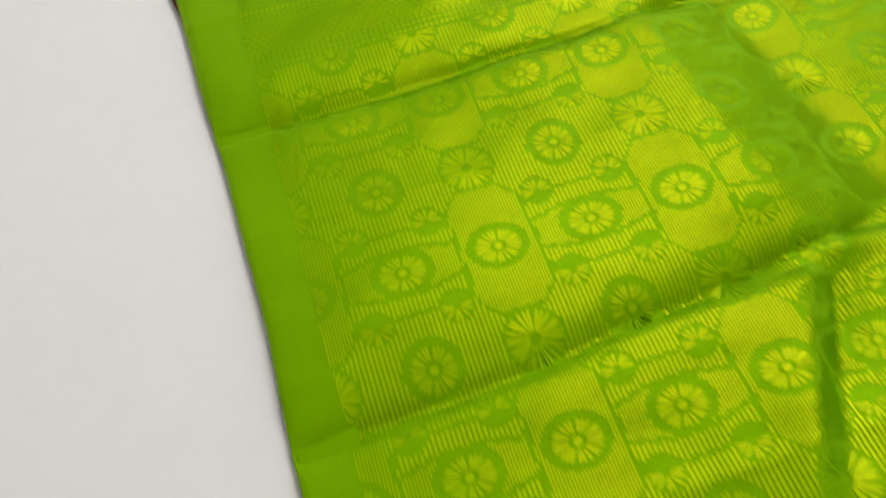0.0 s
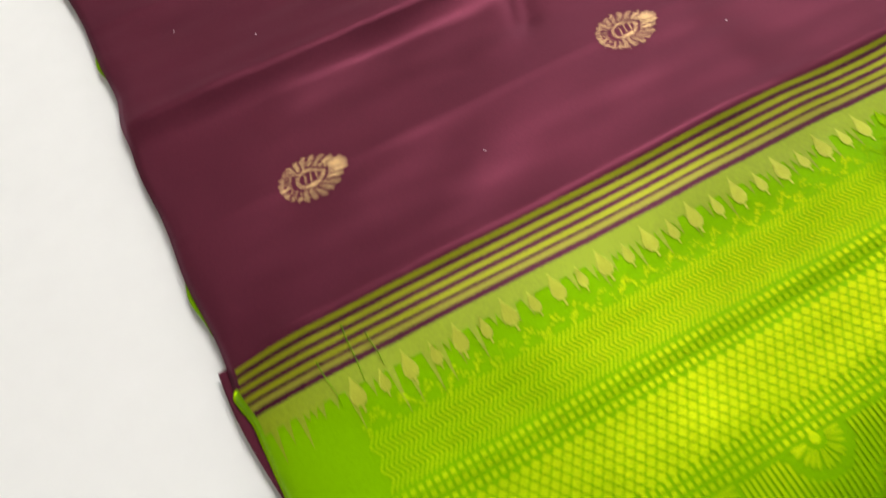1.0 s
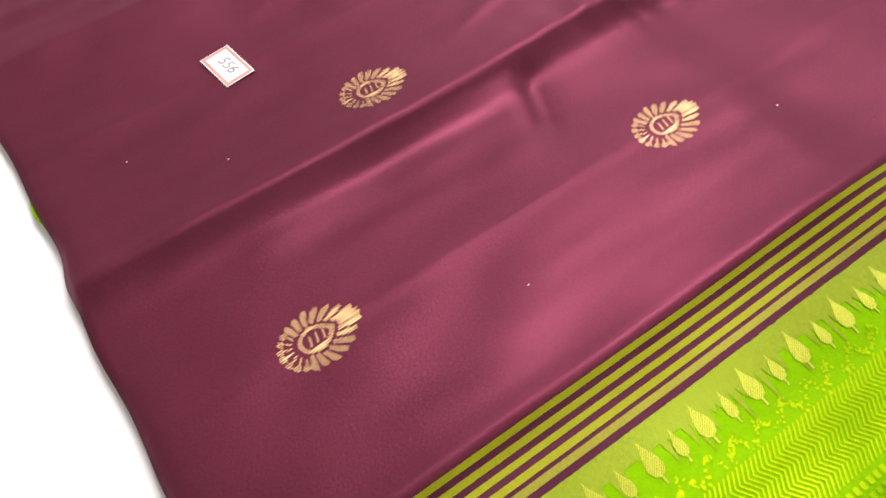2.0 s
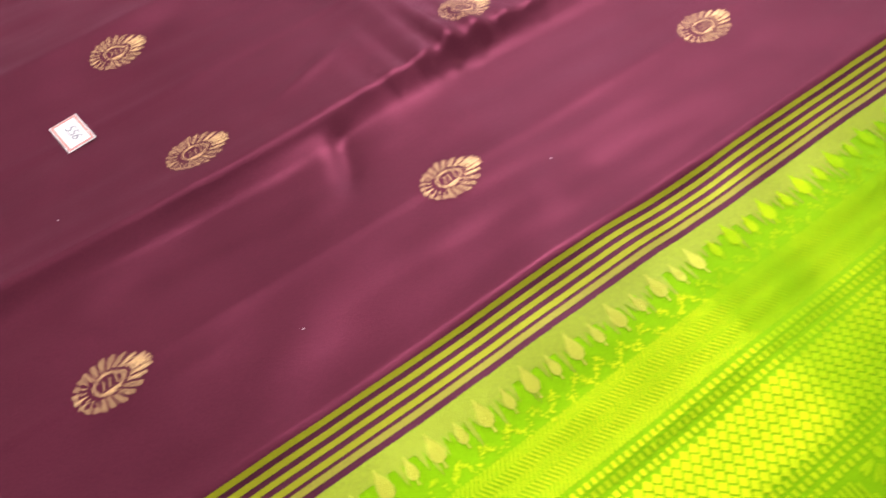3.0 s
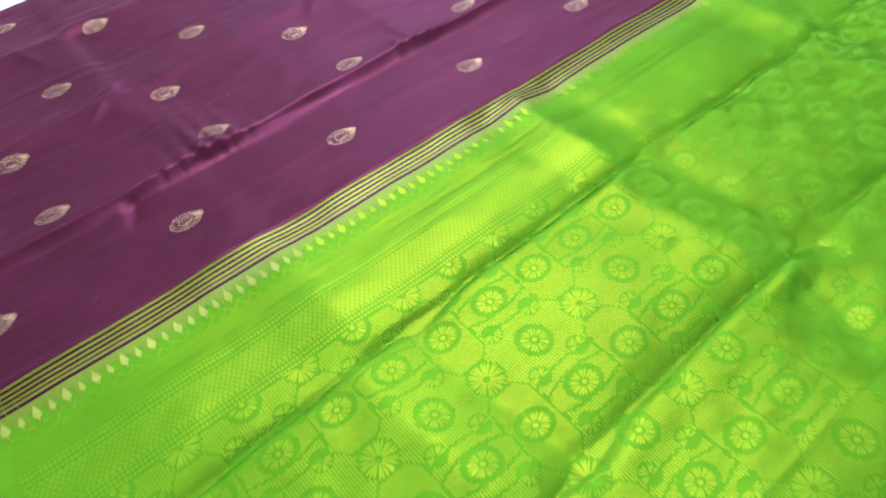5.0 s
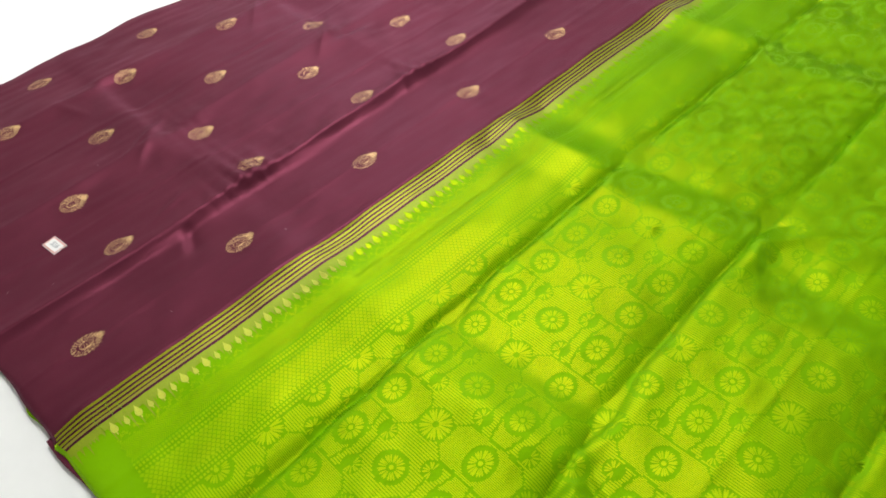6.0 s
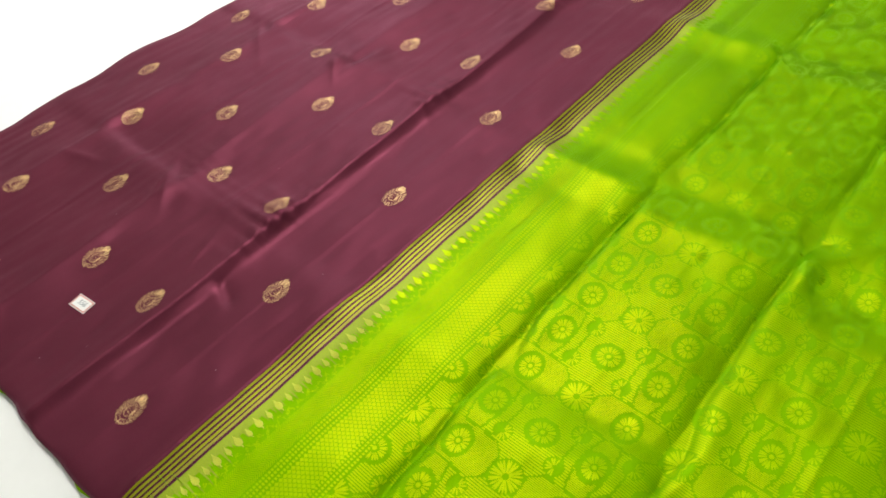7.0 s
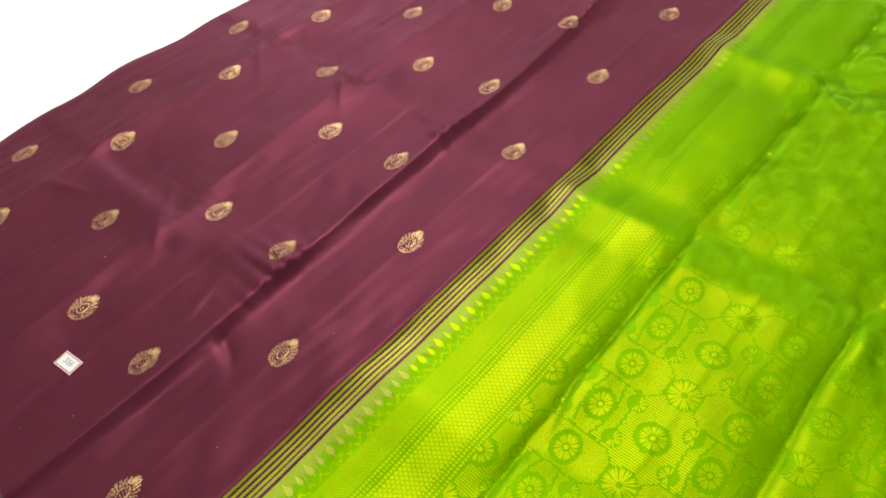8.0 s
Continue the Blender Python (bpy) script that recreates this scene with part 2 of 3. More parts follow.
def height(x, y):
    h = 0.010 + 0 * x
    # cross folds of the lime end
    for a, b in ((-0.166, -0.148), (-0.357, -0.318), (-0.53, -0.50), (-0.69, -0.67)):
        d = y - (a + (b - a) * soft_step(x / 0.55) + 0.0015 * lumps(x, 0 * y, 0.10, 3))
        h = h - 0.0040 * crease(d, 0.022, 0.006, 0.001) - 0.0040 * crease(d, 0.0045, 0.003, 0.0008) + 0.0015 * np.exp(-((d - 0.045) / 0.03) ** 2) - 0.0018 * np.exp(-((d + 0.04) / 0.03) ** 2)
    # cross folds of the maroon body
    crinkle = np.exp(-((x - 0.315) / 0.05) ** 2) + 0.6 * np.exp(-((x - 0.60) / 0.03) ** 2) + 0.6 * np.exp(-((x - 0.90) / 0.03) ** 2)
    d = y - (0.155 + 0.010 * soft_step((x - 0.1) / 0.5) + 0.014 * soft_step((x - 0.7) / 0.25) + 0.0024 * crinkle * np.sin(x * 470 + 2 * np.sin(x * 90)))
    h = h + (0.0042 + 0.0018 * crinkle * np.sin(x * 310)) * crease(d, 0.030, 0.0060, 0.0010) + 0.0075 * crease(d, 0.055, 0.040, 0.0012) - 0.0022 * crease(d + 0.016, 0.006, 0.030, 0.005)
    d = y - (0.308 + 0.030 * soft_step(x / 0.6) + 0.002 * crinkle * np.sin(x * 400))
    h = h + 0.0085 * crease(d, 0.060, 0.050, 0.0012)
    d = y - (0.498 + 0.002 * lumps(x, 0 * y, 0.15, 5))
    h = h + 0.0075 * crease(d, 0.055, 0.050, 0.0012)
    h = h - 0.0072 * soft_step((y - 0.055) / 0.1)
    # raised edge where the body meets the stripes
    h = h + (0.0016 * crease(y - 0.0105, 0.008, 0.0022, 0.0008) + 0.0062 * crease(y - 0.0105, 0.036, 0.030)) * soft_step(x / 0.04)
    # pale pressed lines half way between the folds
    for a in (0.080, 0.238, 0.405, -0.075, -0.238, -0.425):
        h = h + 0.0008 * crease(y - a - 0.004 * x, 0.007, 0.0025, 0.0004)
    # folds along the length
    for f, xc in enumerate(FOLD_X):
        for z, lobes in FOLDS.items():
            lo, hi = ZONES[z], ZONES[z + 1]
            w = soft_step((y - lo) / 0.018 + 0.5) * soft_step((hi - y) / 0.018 + 0.5)
            for amp, shift, wl, wr in lobes:
                d = x - xc - shift - 0.004 * lumps(y, 0 * x, 0.2, 11 + f) - (0.11 * (-0.15 - y) if z == 1 else 0.30 * (0.333 - y) - 0.028 if z == 4 and f == 0 else 0)
                h = h + w * amp * ((0.25 if z == 0 else 0.25 if z == 2 else 1.0), 0.9, 0.8)[f] * crease(d, wr, wl, 0.009)
    # a deep slanting pinch from the crossing of two folds of the lime end
    run = soft_step((-0.342 - y) / 0.012) * soft_step((y + 0.50) / 0.08)
    d = x - (0.296 + 0.56 * (y + 0.343))
    h = h + run * (0.0065 * crease(d + 0.012, 0.008, 0.030, 0.003) - 0.0050 * crease(d - 0.006, 0.018, 0.006, 0.002))
    # a gathered pleat off the first cross fold
    d = x - (0.227 - 0.38 * (0.155 - y))
    h = h + (0.0009 * crease(d + 0.012, 0.006, 0.022, 0.002) - 0.0034 * crease(d, 0.011, 0.0035, 0.0008)) * soft_step((y - 0.095) / 0.03) * soft_step((0.152 - y) / 0.01)
    for px, py, ang, ln in ((0.30, -0.36, 1.2, 0.05), (0.60, -0.33, 0.5, 0.05), (0.63, -0.34, -0.7, 0.04), (0.92, -0.16, 0.9, 0.05), (0.57, 0.165, 1.0, 0.03), (0.28, 0.33, 0.8, 0.05), (0.58, 0.35, 0.8, 0.05), (0.55, 0.49, 0.9, 0.05), (0.235, 0.195, 0.3, 0.025), (0.235, 0.475, 1.9, 0.03), (0.265, 0.330, 0.5, 0.03), (0.585, 0.345, 0.6, 0.03)):
        u, v = (x - px) * math.cos(ang) + (y - py) * math.sin(ang), -(x - px) * math.sin(ang) + (y - py) * math.cos(ang)
        h = h + 0.0022 * np.exp(-(u / ln) ** 2) * crease(v, 0.007, 0.004)
    h = h + 0.0013 * lumps(x, y, 0.16, 21) + 0.00035 * lumps(x * 0.6, y, 0.045, 27) + 0.00022 * lumps(x * 0.35, y, 0.022, 24) + 0.00035 * lumps(x, y, 0.05, 22) * (0.4 + lumps(x, y, 0.3, 23) ** 2)
    return np.maximum(h, 0.0028)


def left_edge(y):
    green = 0.004 + 0.012 * soft_step(-y / 0.30)
    body = 0.0015 * np.sin(y * 31 + 1) + 0.0010 * np.sin(y * 83) - 0.0025 * np.exp(-((y - 0.163) / 0.012) ** 2) - 0.0035 * soft_step((y - 0.18) / 0.07)
    return np.where(y < 0, green * soft_step(-y / 0.02) + 0.0004 * np.sin(y * 60), body)


def top_edge(x):
    return Y_TOP + 0.005 * np.sin(x * 17 + 1) - 0.004 * np.sin(x * 41)


US = np.linspace(0, W, int(W / CELL) + 1)
VS = np.concatenate([np.arange(Y_END, -1e-9, CELL * 0.625), np.arange(0.0, Y_TOP + 1e-6, CELL * 0.625)])
GX, GY = np.meshgrid(US, VS)
BASE = height(GX, GY)
rim = np.minimum(np.minimum(GX, W - GX), np.minimum(Y_TOP - GY, GY - Y_END))
BASE = 0.0062 + (BASE - 0.0062) * (1 - np.exp(-(rim + 0.0006) / 0.0035))
BASE -= 0.0055 * np.exp(-(Y_TOP - GY) / 0.004)
SX = GX + left_edge(GY) * np.exp(-GX / 0.02)
SY = GY + (top_edge(GX) - Y_TOP) * np.exp(-(Y_TOP - GY) / 0.03)


def lift(x, y, off=0.0004):
    """The cloth's height at a place, plus a little."""
    x, y = np.asarray(x, float), np.asarray(y, float)
    fx = np.clip(x / W, 0, 1) * (len(US) - 1)
    fy = np.interp(y, VS, np.arange(len(VS)))
    i, j = np.minimum(fx.astype(int), len(US) - 2), np.minimum(fy.astype(int), len(VS) - 2)
    a, b = fx - i, fy - j
    return (BASE[j, i] * (1 - a) + BASE[j, i + 1] * a) * (1 - b) + (BASE[j + 1, i] * (1 - a) + BASE[j + 1, i + 1] * a) * b + off


saree = tagged(new("saree"), "creased maroon silk saree with gold motifs and lime brocade end", "saree")


def sheet(name, rows, mat, label):
    ny, nx = len(rows), len(US)
    v = np.stack([SX[rows], SY[rows], BASE[rows]], -1).reshape(-1, 3)
    k = np.arange(ny * nx).reshape(ny, nx)
    f = np.stack([k[:-1, :-1], k[:-1, 1:], k[1:, 1:], k[1:, :-1]], -1).reshape(-1, 4)
    ob = part(name, v, f, mat, saree, label, smooth=True)
    s = ob.modifiers.new("thickness", "SOLIDIFY")
    s.thickness, s.offset = 0.0007, -1
    return ob


ZERO = int(np.searchsorted(VS, -1e-9))
sheet("body_cloth", np.arange(ZERO, len(VS)), MAROON, "plain maroon silk body with pressed folds")
sheet("end_cloth", np.arange(0, ZERO + 1), GREEN, "lime green silk end piece with pressed folds")


def ribbon(name, ya, yb, mat, xa=0.004, xb=W - 0.004, off=0.0004, label="", teeth=None):
    """A woven band across the cloth's width, from ya down to yb."""
    xs = np.arange(xa, xb, 0.003 if teeth is None else 0.0016)
    n = max(2, int((ya - yb) / 0.002) + 1)
    verts, faces = [], []
    for r in range(n):
        low = yb if teeth is None else yb - teeth(xs)
        ys = ya + (low - ya) * r / (n - 1) + 0 * xs
        ex = left_edge(ys) * np.exp(-xs / 0.02)
        verts.append(np.stack([xs + ex, ys, lift(xs, ys, off)], -1))
    verts = np.concatenate(verts)
    k = np.arange(n * len(xs)).reshape(n, len(xs))
    faces = np.stack([k[1:, :-1], k[1:, 1:], k[:-1, 1:], k[:-1, :-1]], -1).reshape(-1, 4)
    return part(name, verts, faces, mat, saree, label, smooth=True)


# ---- the stripes between body and end ----
ribbon("stripe_ground", 0.0078, -0.0158, PLUM, off=0.0003, label="dark plum ground between the stripes")
for ya, yb, mat, words in (
    (0.0076, 0.0053, STRIPE, "olive yellow woven stripe"), (0.0031, 0.0006, STRIPE, "olive yellow woven stripe"), (-0.0016, -0.0039, STRIPE, "olive yellow woven stripe"),
    (-0.0062, -0.0088, STRIPE, "olive yellow woven stripe"), (-0.0103, -0.0130, DUSK, "mauve khaki woven stripe"),
):
    ribbon("stripe", ya, yb, mat, off=0.0006, label=words)
tooth_rng = np.random.RandomState(4)
TEETH = tooth_rng.rand(4000)


def teeth(xs):
    k = np.round(xs / 0.0016).astype(int)
    return 0.001 + (0.004 + 0.012 * TEETH[k // 2] ** 2 + 0.018 * TEETH[k // 2 + 900] * np.exp(-((xs - 0.075) / 0.022) ** 2)) * (k % 2)


ribbon("shot_band", -0.0156, -0.0235, KHAKI, off=0.0003, label="khaki band that frays into the lime in uneven points", teeth=teeth)


# ---- woven motifs ----
def shape(polys, cx, cy, turn=0.0, off=0.0006):
    """Polygons given in a motif's own plane, laid on the cloth."""
    c, s = math.cos(turn), math.sin(turn)
    verts, faces = [], []
    for p in polys:
        start = len(verts)
        for px, py in p:
            verts.append((cx + px * c - py * s, cy + px * s + py * c))
        faces.append(tuple(range(start, len(verts))))
    v = np.array(verts)
    return np.column_stack([v, lift(v[:, 0], v[:, 1], off)]), faces


def drop_outline(t, s=1.0):
    """A drop with its tip towards +x: 0.036 long, 0.025 wide."""
    ca, sa = math.cos(t), math.sin(t)
    x = 0.0165 * ca + (0.0015 if ca > 0 else 0.0) * ca ** 5
    y = 0.0126 * sa * (1 - 0.10 * max(ca, 0) - 0.35 * max(ca, 0) ** 3)
    return x * s - 0.002 * (1 - s), y * s


def strip(p, q, wp, wq, bend=0.0):
    """A petal from p to q, as a tapered polygon with a rounded end."""
    dx, dy = q[0] - p[0], q[1] - p[1]
    ln = math.hypot(dx, dy) + 1e-9
    nx, ny = -dy / ln, dx / ln
    mx, my = p[0] + dx * 0.72 + nx * bend, p[1] + dy * 0.72 + ny * bend
    return [(p[0] + nx * wp, p[1] + ny * wp), (p[0] - nx * wp, p[1] - ny * wp), (mx - nx * wq, my - ny * wq), (q[0] - nx * wq * 0.55, q[1] - ny * wq * 0.55), (q[0] + nx * wq * 0.55, q[1] + ny * wq * 0.55), (mx + nx * wq, my + ny * wq)]


def butta_polys():
    """A leaf of swept petals round a ring, with round lobes at the stem end and short strokes inside."""
    out, n = [], 23
    for k in range(n):
        t = 2 * math.pi * (k + 0.5) / n
        c, sn = math.cos(t), math.sin(t)
        root = t + 0.20 * sn
        if c > -0.62:
            wide = 0.00150 * (1 - 0.25 * max(c, 0) ** 3)
            out.append(strip(drop_outline(root, 0.51), drop_outline(t, 1.0 + 0.03 * (k % 2)), wide * 0.62, wide, 0.0005 * sn))
        else:
            out.append(strip(drop_outline(root, 0.58), drop_outline(t, 0.80), 0.0005, 0.0006))
            ox, oy = drop_outline(t, 0.90)
            out.append([(ox + 0.0017 * math.cos(a * 0.785), oy + 0.0015 * math.sin(a * 0.785)) for a in range(8)])
    n = 40
    for k in range(n):
        a, b = 2 * math.pi * k / n, 2 * math.pi * (k + 1) / n
        out.append([drop_outline(a, 0.31), drop_outline(a, 0.45), drop_outline(b, 0.45), drop_outline(b, 0.31)])
    for k in range(3):
        x = -0.0042 + 0.0028 * k
        out.append(strip((x, -0.0020), (x + 0.0014, 0.0026), 0.0006, 0.0006))
    out.append(strip((-0.0052, -0.0034), (0.0030, -0.0030), 0.0004, 0.0004))
    return out


def inside(p, x, y):
    """Which of the places x, y lie in a polygon."""
    hit = np.zeros(x.shape, bool)
    for (ax, ay), (bx, by) in zip(p, p[1:] + p[:1]):
        if ay != by:
            hit ^= ((ay > y) != (by > y)) & (x < (bx - ax) * (y - ay) / (by - ay) + ax)
    return hit


def woven(polys, pitch, half, step=0.00022):
    """The same drawing laid out as rows of single threads, each a run of foil with a gap to the next row."""
    xs, ys = np.arange(-0.0205, 0.0215, step), np.arange(-0.0140, 0.0141, pitch)
    gx, gy = np.meshgrid(xs, ys)
    gx = gx + 0.10 * gy
    on = np.zeros(gx.shape, bool)
    for p in polys:
        on |= inside(p, gx, gy)
    out = []
    for r, y in enumerate(ys):
        d = np.diff(np.concatenate([[0], on[r].astype(int), [0]]))
        for a, b in zip(np.nonzero(d == 1)[0], np.nonzero(d == -1)[0]):
            if b - a < 3:
                continue
            xa, xb = gx[r, a], gx[r, b - 1]
            n = max(1, round((xb - xa) / 0.004))
            for k in range(n):
                u, v = xa + (xb - xa) * k / n, xa + (xb - xa) * (k + 1) / n
                e, f = (0.00022 if k == 0 else 0.0), (0.00022 if k == n - 1 else 0.0)
                out.append([(u, y + half * (0.4 if e else 1)), (u, y - half * (0.4 if e else 1)), (v, y - half * (0.4 if f else 1)), (v, y + half * (0.4 if f else 1))])
    return out


BUTTA = woven([[(1.05 * px - 0.0004, 1.05 * py) for px, py in p] for p in butta_polys()], 0.00094, 0.00036)
rng = np.random.RandomState(8)
for first, pitch, y in ((0.073, 0.1785, 0.080), (0.158, 0.1765, 0.180), (0.154, 0.1745, 0.289), (0.062, 0.1745, 0.385), (0.154, 0.1725, 0.491), (0.060, 0.1735, 0.578)):
    for k in range(8):
        x = first + pitch * k
        if x < W - 0.03:
            v, f = shape(BUTTA, x, y + 0.003 * soft_step((x - 0.5) / 0.4), math.radians(2 + rng.uniform(-3, 3)))
            part("leaf_motif", v, f, GOLD, saree, "copper gold woven leaf motif")

# leaf drops along the stripes, all one gold; past x 0.31 lime paints their lost gleam
DROP = [[(0, 0.0082), (0.0010, 0.0048), (0.0029, 0.0008), (0.0034, -0.0022), (0.0022, -0.0048), (0, -0.0058), (-0.0022, -0.0048), (-0.0034, -0.0022), (-0.0029, 0.0008), (-0.0010, 0.0048)], [(-0.0005, -0.0058), (0.0005, -0.0058), (0.0005, -0.0085), (-0.0005, -0.0085)]]
SMALL = [[(px * 0.72, py * 0.78) for px, py in p] for p in DROP]
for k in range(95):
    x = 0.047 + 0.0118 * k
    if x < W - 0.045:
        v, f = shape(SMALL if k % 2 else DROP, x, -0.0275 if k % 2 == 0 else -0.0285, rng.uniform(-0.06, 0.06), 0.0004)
        part("drop_motif", v, f, PALE if x < 0.31 else ZARI, saree, "pale gold leaf drop" if x < 0.31 else "leaf drop, its lost gleam coloured in as lime")


def quads(cx, cy, hx, hy, turn=0.0):
    """Many small rectangles at once, as corner arrays."""
    c, s = np.cos(turn), np.sin(turn)
    out = []
    for a, b in ((-1, -1), (1, -1), (1, 1), (-1, 1)):
        px, py = a * hx, b * hy
        out.append(np.stack([cx + px * c - py * s, cy + px * s + py * c], -1))
    return np.stack(out, 1)


def weave(name, q, mat, label, off=0.00032):
    v = q.reshape(-1, 2)
    f = np.arange(len(v)).reshape(-1, 4)
    return part(name, np.column_stack([v, lift(v[:, 0], v[:, 1], off)]), f, mat, saree, label, kind="stuff")


X_A, X_B = 0.043, W - 0.045
# scrolls under the drops
n = 2600
xs = rng.uniform(X_A, X_B, n)
weave("scroll_band", quads(xs, -0.0405 + 0.0030 * np.sin(xs * 530) + rng.uniform(-0.002, 0.002, n), rng.uniform(0.0002, 0.0005, n), rng.uniform(0.0003, 0.0008, n), rng.uniform(0, 3, n)), ZARI, "lime gold scroll work")
# herringbone
cx, cy, tr = [], [], []
for r in range(5):
    for k in range(int((X_B - X_A) / 0.0021)):
        cx.append(X_A + 0.0021 * k + 0.001), cy.append(-0.0475 - 0.0048 * r), tr.append(0.6 if r % 2 else -0.6)
weave("herringbone_band", quads(np.array(cx), np.array(cy), np.full(len(cx), 0.00034), np.full(len(cx), 0.0030), np.array(tr)), ZARI, "lime gold herringbone band")
# rows of dots
cx, cy = [], []
for y in (-0.0725, -0.0765, -0.0812, -0.1155, -0.1195, -0.1240):
    for k in range(int((X_B - X_A) / 0.0034)):
        cx.append(X_A + 0.0034 * k), cy.append(y)
weave("dot_row_band", quads(np.array(cx), np.array(cy), np.full(len(cx), 0.0010), np.full(len(cx), 0.0013)), ZARI, "rows of lime gold dots")
cx, cy = [], []
for r in range(9):
    for k in range(int((X_B - X_A) / 0.0048)):
        cx.append(X_A + 0.0048 * (k + 0.5 * (r % 2))), cy.append(-0.0858 - 0.0033 * r)
weave("lattice_band", quads(np.array(cx), np.array(cy), np.full(len(cx), 0.00165), np.full(len(cx), 0.00165), np.full(len(cx), math.pi / 4)), ZARI, "diamond lattice of lime gold dots")

# the flower field
PX, PY, FX, FY = 0.0516, 0.0525, 0.0895, -0.180
FIELD_TOP, FIELD_END = -0.1285, -0.66


def field_class(x, y):
    """What is woven at a place: 0 ground, 1 coarse lines, 2 fine lines."""
    a, b = (x - FX) / PX, (FY - y) / PY
    ou, ev = (a - 1) - 2 * np.round((a - 1) / 2), b - 2 * np.round(b / 2)
    u1, v0 = np.abs(ou) * PX, np.abs(ev) * PY  # from the odd columns, from the even rows
    u0, v1 = PX - u1, PY - v0  # from the even columns, from the odd rows
    wob = 0.0006 * np.sin(x * 900 + y * 300)
    # tall six-sided panels on the odd columns
    hexa = np.maximum(u1 - 0.0205, v0 + 1.1 * np.maximum(u1 - 0.011, 0) - 0.0375) + wob
    # between them: small panels, then the wide panel round the flower of the odd row
    bend = v0 + 0.22 * np.maximum(u0 - 0.010, 0) + wob
    other = np.where(bend < 0.0125, 2, 1)
    other = np.where((np.abs(bend - 0.0130) < 0.0012) | (np.abs(bend - 0.0240) < 0.0012), 0, other)
    out = np.where(hexa < -0.0011, 2, np.where(hexa < 0.0012, 0, other))
    out = np.where(np.hypot(u1 / 0.0170, v0 / 0.0138) < 1, 0, out)
    out = np.where(np.hypot(u0 / 0.0170, v0 / 0.0138) < 1, 0, out)
    out = np.where(np.hypot(u0 / 0.0155, v1 / 0.0162) < 1, 0, out)
    out = np.where(np.hypot(u1 / 0.0158, v1 / 0.0158) < 1, 0, out)
    out = np.where(np.hypot(u0 - 0.0206, v0 - 0.0255) < 0.0090, 0, out)
    return np.where((y > FIELD_TOP) | (y < FIELD_END), 0, out)


def hatching(kind, pitch, half, step=0.001):
    ys = np.arange(FIELD_END, FIELD_TOP, step)
    out = []
    for x in np.arange(X_A, X_B, pitch):
        on = np.concatenate([[0], field_class(np.full(len(ys), x), ys) == kind, [0]]).astype(int)
        d = np.diff(on)
        for s, e in zip(np.nonzero(d == 1)[0], np.nonzero(d == -1)[0]):
            if e - s < 2:
                continue
            cuts = max(1, round((e - s) * step / 0.0022))
            ya = ys[s] + (e - s) * step * np.arange(cuts) / cuts
            yb = ya + (e - s) * step / cuts
            out.append(np.stack([np.stack([np.full(cuts, x - half), ya], -1), np.stack([np.full(cuts, x + half), ya], -1), np.stack([np.full(cuts, x + half), yb], -1), np.stack([np.full(cuts, x - half), yb], -1)], 1))
    return np.concatenate(out)


weave("coarse_line_weave", hatching(1, 0.0024, 0.00070), ZARI, "panels of lime gold lines")
weave("fine_line_weave", hatching(2, 0.0016, 0.00048), ZARI, "panels of fine lime gold lines")


def flower_polys(n, r0, rx, ry, centre, wide):
    out = []
    for k in range(n):
        t = 2 * math.pi * (k + 0.2 * math.sin(k * 2.3)) / n
        c, s = math.cos(t), math.sin(t)
        out.append(strip((r0 * c, r0 * s * ry / rx), (rx * c, ry * s), wide * 0.35, wide))
    if centre:
        out.append([(centre * math.cos(a * 0.785), centre * math.sin(a * 0.785)) for a in range(8)])
    return out


FLAT = flower_polys(24, 0.0044, 0.0124, 0.0099, 0.0023, 0.00090)
WHEEL = flower_polys(24, 0.0044, 0.0112, 0.0118, 0.0023, 0.00088)
BURST = flower_polys(26, 0.0030, 0.0146, 0.0146, 0.0, 0.0010)
FAN = flower_polys(13, 0.0018, 0.0080, 0.0080, 0.0, 0.0008)
fan_v, fan_f = [], []
for j in range(-1, 9):
    for i in range(-1, 22):
        x, y = FX + PX * i, FY - PY * j
        if X_A - 0.010 < x < X_B - 0.004:
            polys = FLAT if j % 2 == 0 else BURST if i % 2 else WHEEL
            if j == -1:
                polys = [p for p in polys if max(q[1] for q in p) < 0.003]
            polys = [[(max(q[0], X_A - x), q[1]) for q in p] for p in polys if x + max(q[0] for q in p) > X_A + 0.001]
            if len(polys) < 3:
                continue
            v, f = shape(polys, x, y, 0.0, 0.00032)
            part("flower_motif", v, f, ZARI, saree, "lime gold wheel flower")
        for side in (-1, 1):
            fx, fy = x + side * 0.0206, y - (0.0255 if j % 2 == 0 else 0.0270)
            if i % 2 == 0 and X_A + 0.009 < fx < X_B - 0.009 and fy + 0.008 < FIELD_TOP:
                v, f = shape([p for p in FAN if p[3][1] * (1 if j % 2 else -1) > -0.0035], fx, fy, 0.0, 0.00032)
                base = len(fan_v)
                fan_v.extend(v.tolist())
                fan_f.extend(tuple(q + base for q in p) for p in f)
part("fan_weave", fan_v, fan_f, ZARI, saree, "small lime gold fans between the flowers", kind="stuff")


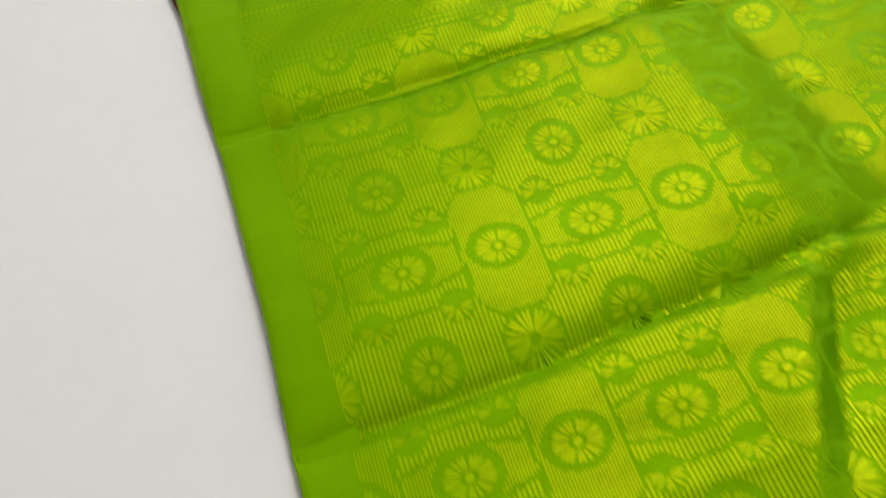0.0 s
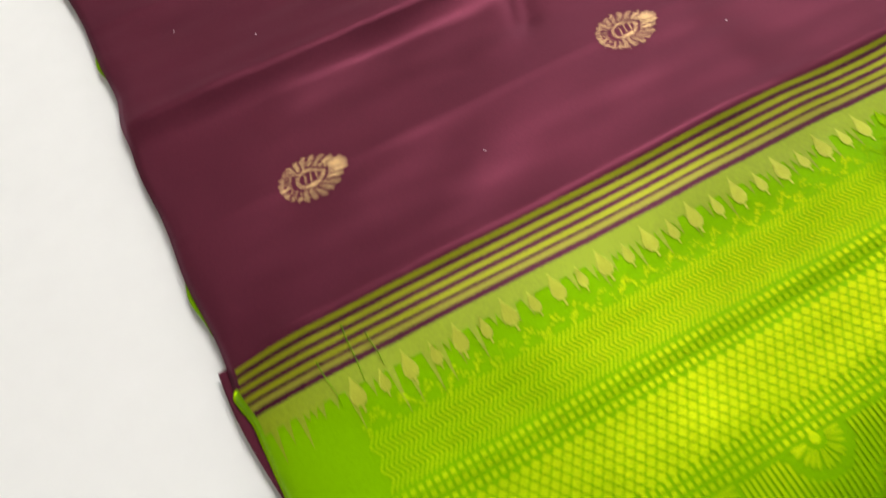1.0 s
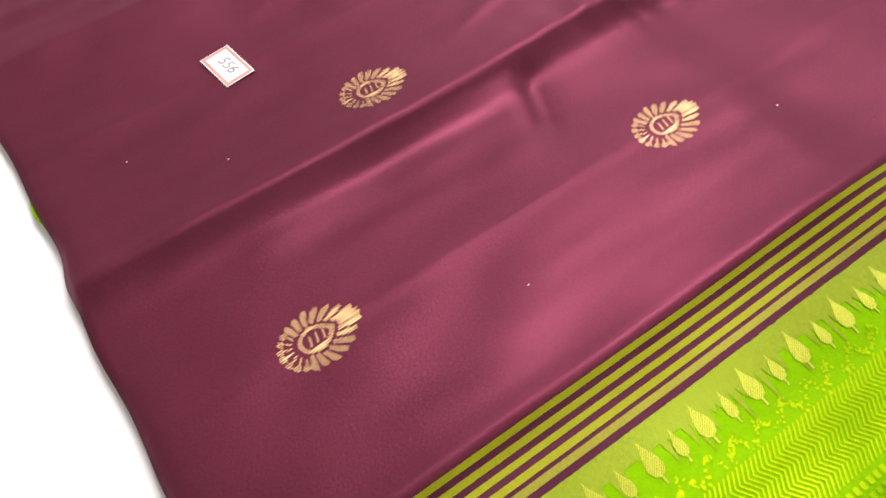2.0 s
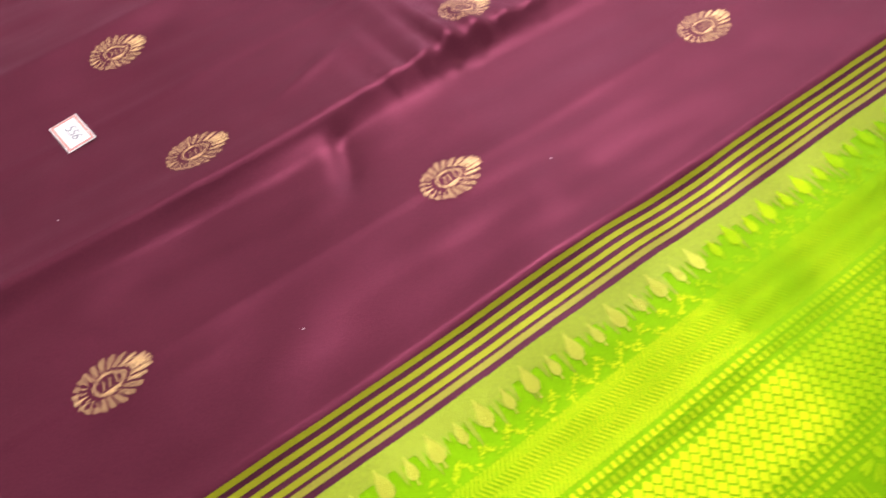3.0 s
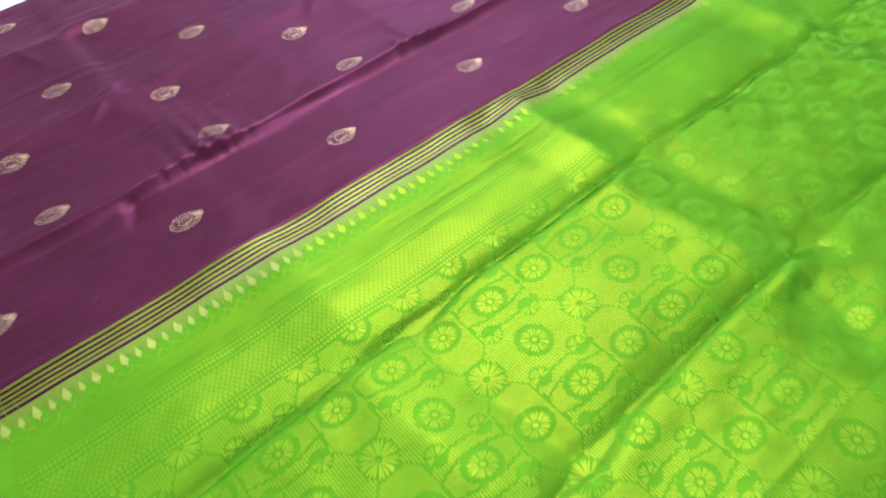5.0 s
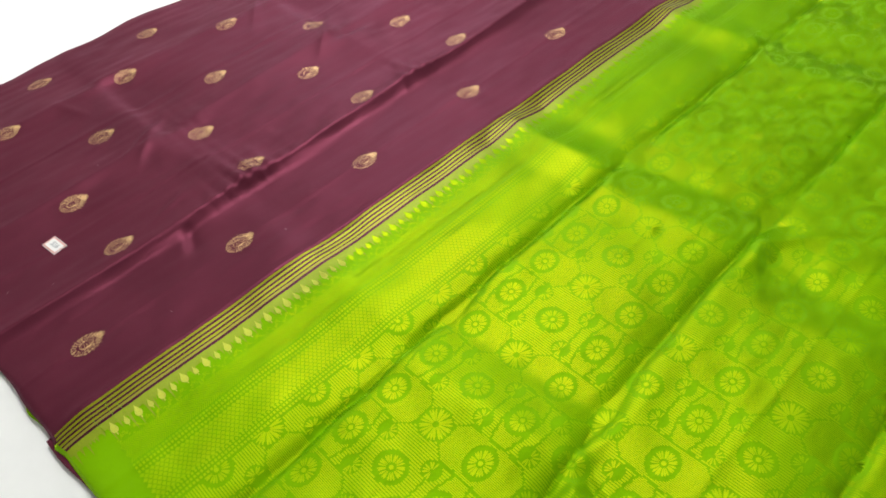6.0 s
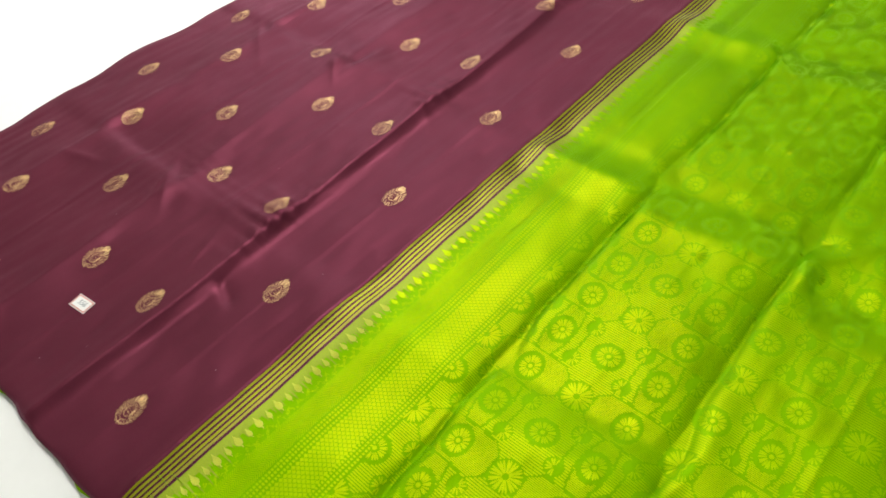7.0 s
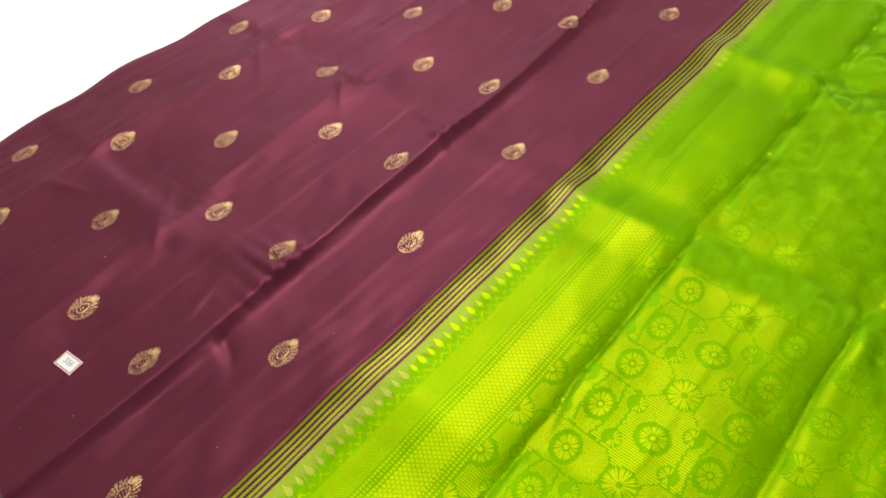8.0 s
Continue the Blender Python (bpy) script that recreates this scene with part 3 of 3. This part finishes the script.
# ---- lower layers of the folded cloth, that show at the side ----
def under(ya, yb, z, edge, mat, label):
    ys = np.arange(ya, yb + 1e-6, 0.004)
    rows = []
    for x, dz in ((0.0, -0.0006), (-0.0005, -0.0002), (-0.0003, 0.0003), (0.0010, 0.0005), (0.030, 0.0005)):
        rows.append(np.stack([edge(ys) + x, ys, z + dz + 0 * ys], -1))
    v = np.stack(rows, 1).reshape(-1, 3)
    k = np.arange(len(v)).reshape(len(ys), 5)
    f = np.stack([k[:-1, :-1], k[:-1, 1:], k[1:, 1:], k[1:, :-1]], -1).reshape(-1, 4)
    part("under_layer", v, f, mat, saree, label, smooth=True)


def edge_of(shift, seed, amp):
    return lambda y: left_edge(y) + shift + amp * lumps(y, 0 * y, 0.11, seed)


for z, shift, seed in ((0.0010, 0.0012, 31), (0.0026, 0.0006, 32), (0.0042, 0.0012, 33)):
    under(0.004, 0.622, z, edge_of(shift, seed, 0.0007), MAROON, "maroon layer folded underneath")
    under(-0.79, -0.004, z, edge_of(shift, seed + 5, 0.0006), GREEN, "lime layer folded underneath")
under(-0.10, 0.012, 0.0050, lambda y: -0.0018 + 0.0093 * soft_step(-y / 0.085), MAROON, "maroon layer folded underneath")
under(0.03, 0.075, 0.0050, lambda y: 0.002 - 0.0040 * np.exp(-((y - 0.052) / 0.013) ** 2), GREEN, "lime layer folded underneath")
under(0.19, 0.235, 0.0050, lambda y: 0.002 - 0.0045 * np.exp(-((y - 0.212) / 0.013) ** 2), GREEN, "lime layer folded underneath")

# ---- the paper tag on the body ----
tag = tagged(new("paper_tag"), "small white paper tag, red border, handwritten number, on maroon silk", "tag")
TAG_X, TAG_Y = 0.1080, 0.2420
tag_z = float(lift(TAG_X, TAG_Y, 0.0010))
slope_x = float(lift(TAG_X + 0.009, TAG_Y, 0) - lift(TAG_X - 0.009, TAG_Y, 0)) / 0.018
slope_y = float(lift(TAG_X, TAG_Y + 0.012, 0) - lift(TAG_X, TAG_Y - 0.012, 0)) / 0.024
tag.matrix_world = pose(TAG_X, TAG_Y, tag_z, math.degrees(math.atan(slope_y)), -math.degrees(math.atan(slope_x)), 7)
card = box("card", -0.0083, -0.0132, -0.0004, 0.0083, 0.0132, 0.0, PAPER, 0.00015)
card.parent = tag
for a in ((-0.0076, -0.0125, 0.0076, -0.0111), (-0.0076, 0.0111, 0.0076, 0.0125), (-0.0076, -0.0111, -0.0062, 0.0111), (0.0062, -0.0111, 0.0076, 0.0111)):
    b = box("border_line", a[0], a[1], 0.00005, a[2], a[3], 0.00022, RED)
    b.parent = tag
txt = bpy.data.curves.new("number", "FONT")
txt.body, txt.size, txt.align_x, txt.align_y, txt.extrude, txt.shear = "556", 0.0085, "CENTER", "CENTER", 0.00008, 0.2
txt.materials.append(INK)
num = new("number", txt)
num.parent = tag
num.matrix_basis = pose(0.0005, 0, 0.00016, 0, 0, -90)
tagged(num, "handwritten grey number")


# ---- loose threads and lint ----
def thread(name, pts, mat, label):
    """A fine thread through a few places on the cloth."""
    verts, faces = [], []
    for k, (x, y, up) in enumerate(pts):
        z = float(lift(x, y, 0.0010 + up))
        for dx, dz in ((-0.00016, 0), (0.00016, 0), (0, 0.00028)):
            verts.append((x + dx, y, z + dz))
        if k:
            a = 3 * (k - 1)
            for q in range(3):
                faces.append((a + q, a + (q + 1) % 3, a + 3 + (q + 1) % 3, a + 3 + q))
    part(name, verts, faces, mat, saree, label)


for x, y, ln, lean in ((0.040, -0.030, 0.022, -0.10), (0.052, -0.024, 0.026, 0.06), (0.062, -0.022, 0.016, -0.05)):
    thread("loose_thread", [(x + lean * ln * k / 6 + 0.0003 * math.sin(k), y + ln * k / 6, 0.0012 * math.sin(k * 0.5)) for k in range(7)], ZARI, "loose lime thread")
for x, y in ((0.082, 0.182), (0.043, 0.212), (0.297, 0.058), (0.205, 0.330), (0.380, 0.235), (0.150, 0.050)):
    bm = bmesh.new()
    bmesh.ops.create_icosphere(bm, subdivisions=1, radius=0.00032)
    for v in bm.verts:
        v.co.x *= 1.7 + rng.uniform(-0.5, 0.5)
        v.co.z *= 0.6
    me = bpy.data.meshes.new("lint")
    bm.to_mesh(me)
    bm.free()
    me.materials.append(PAPER)
    ob = tagged(new("lint", me), "tiny pale speck of lint on the maroon silk", "lint", "lint on the saree")
    ob.matrix_world = pose(x, y, float(lift(x, y, 0.0002)), 0, 0, rng.uniform(0, 180))
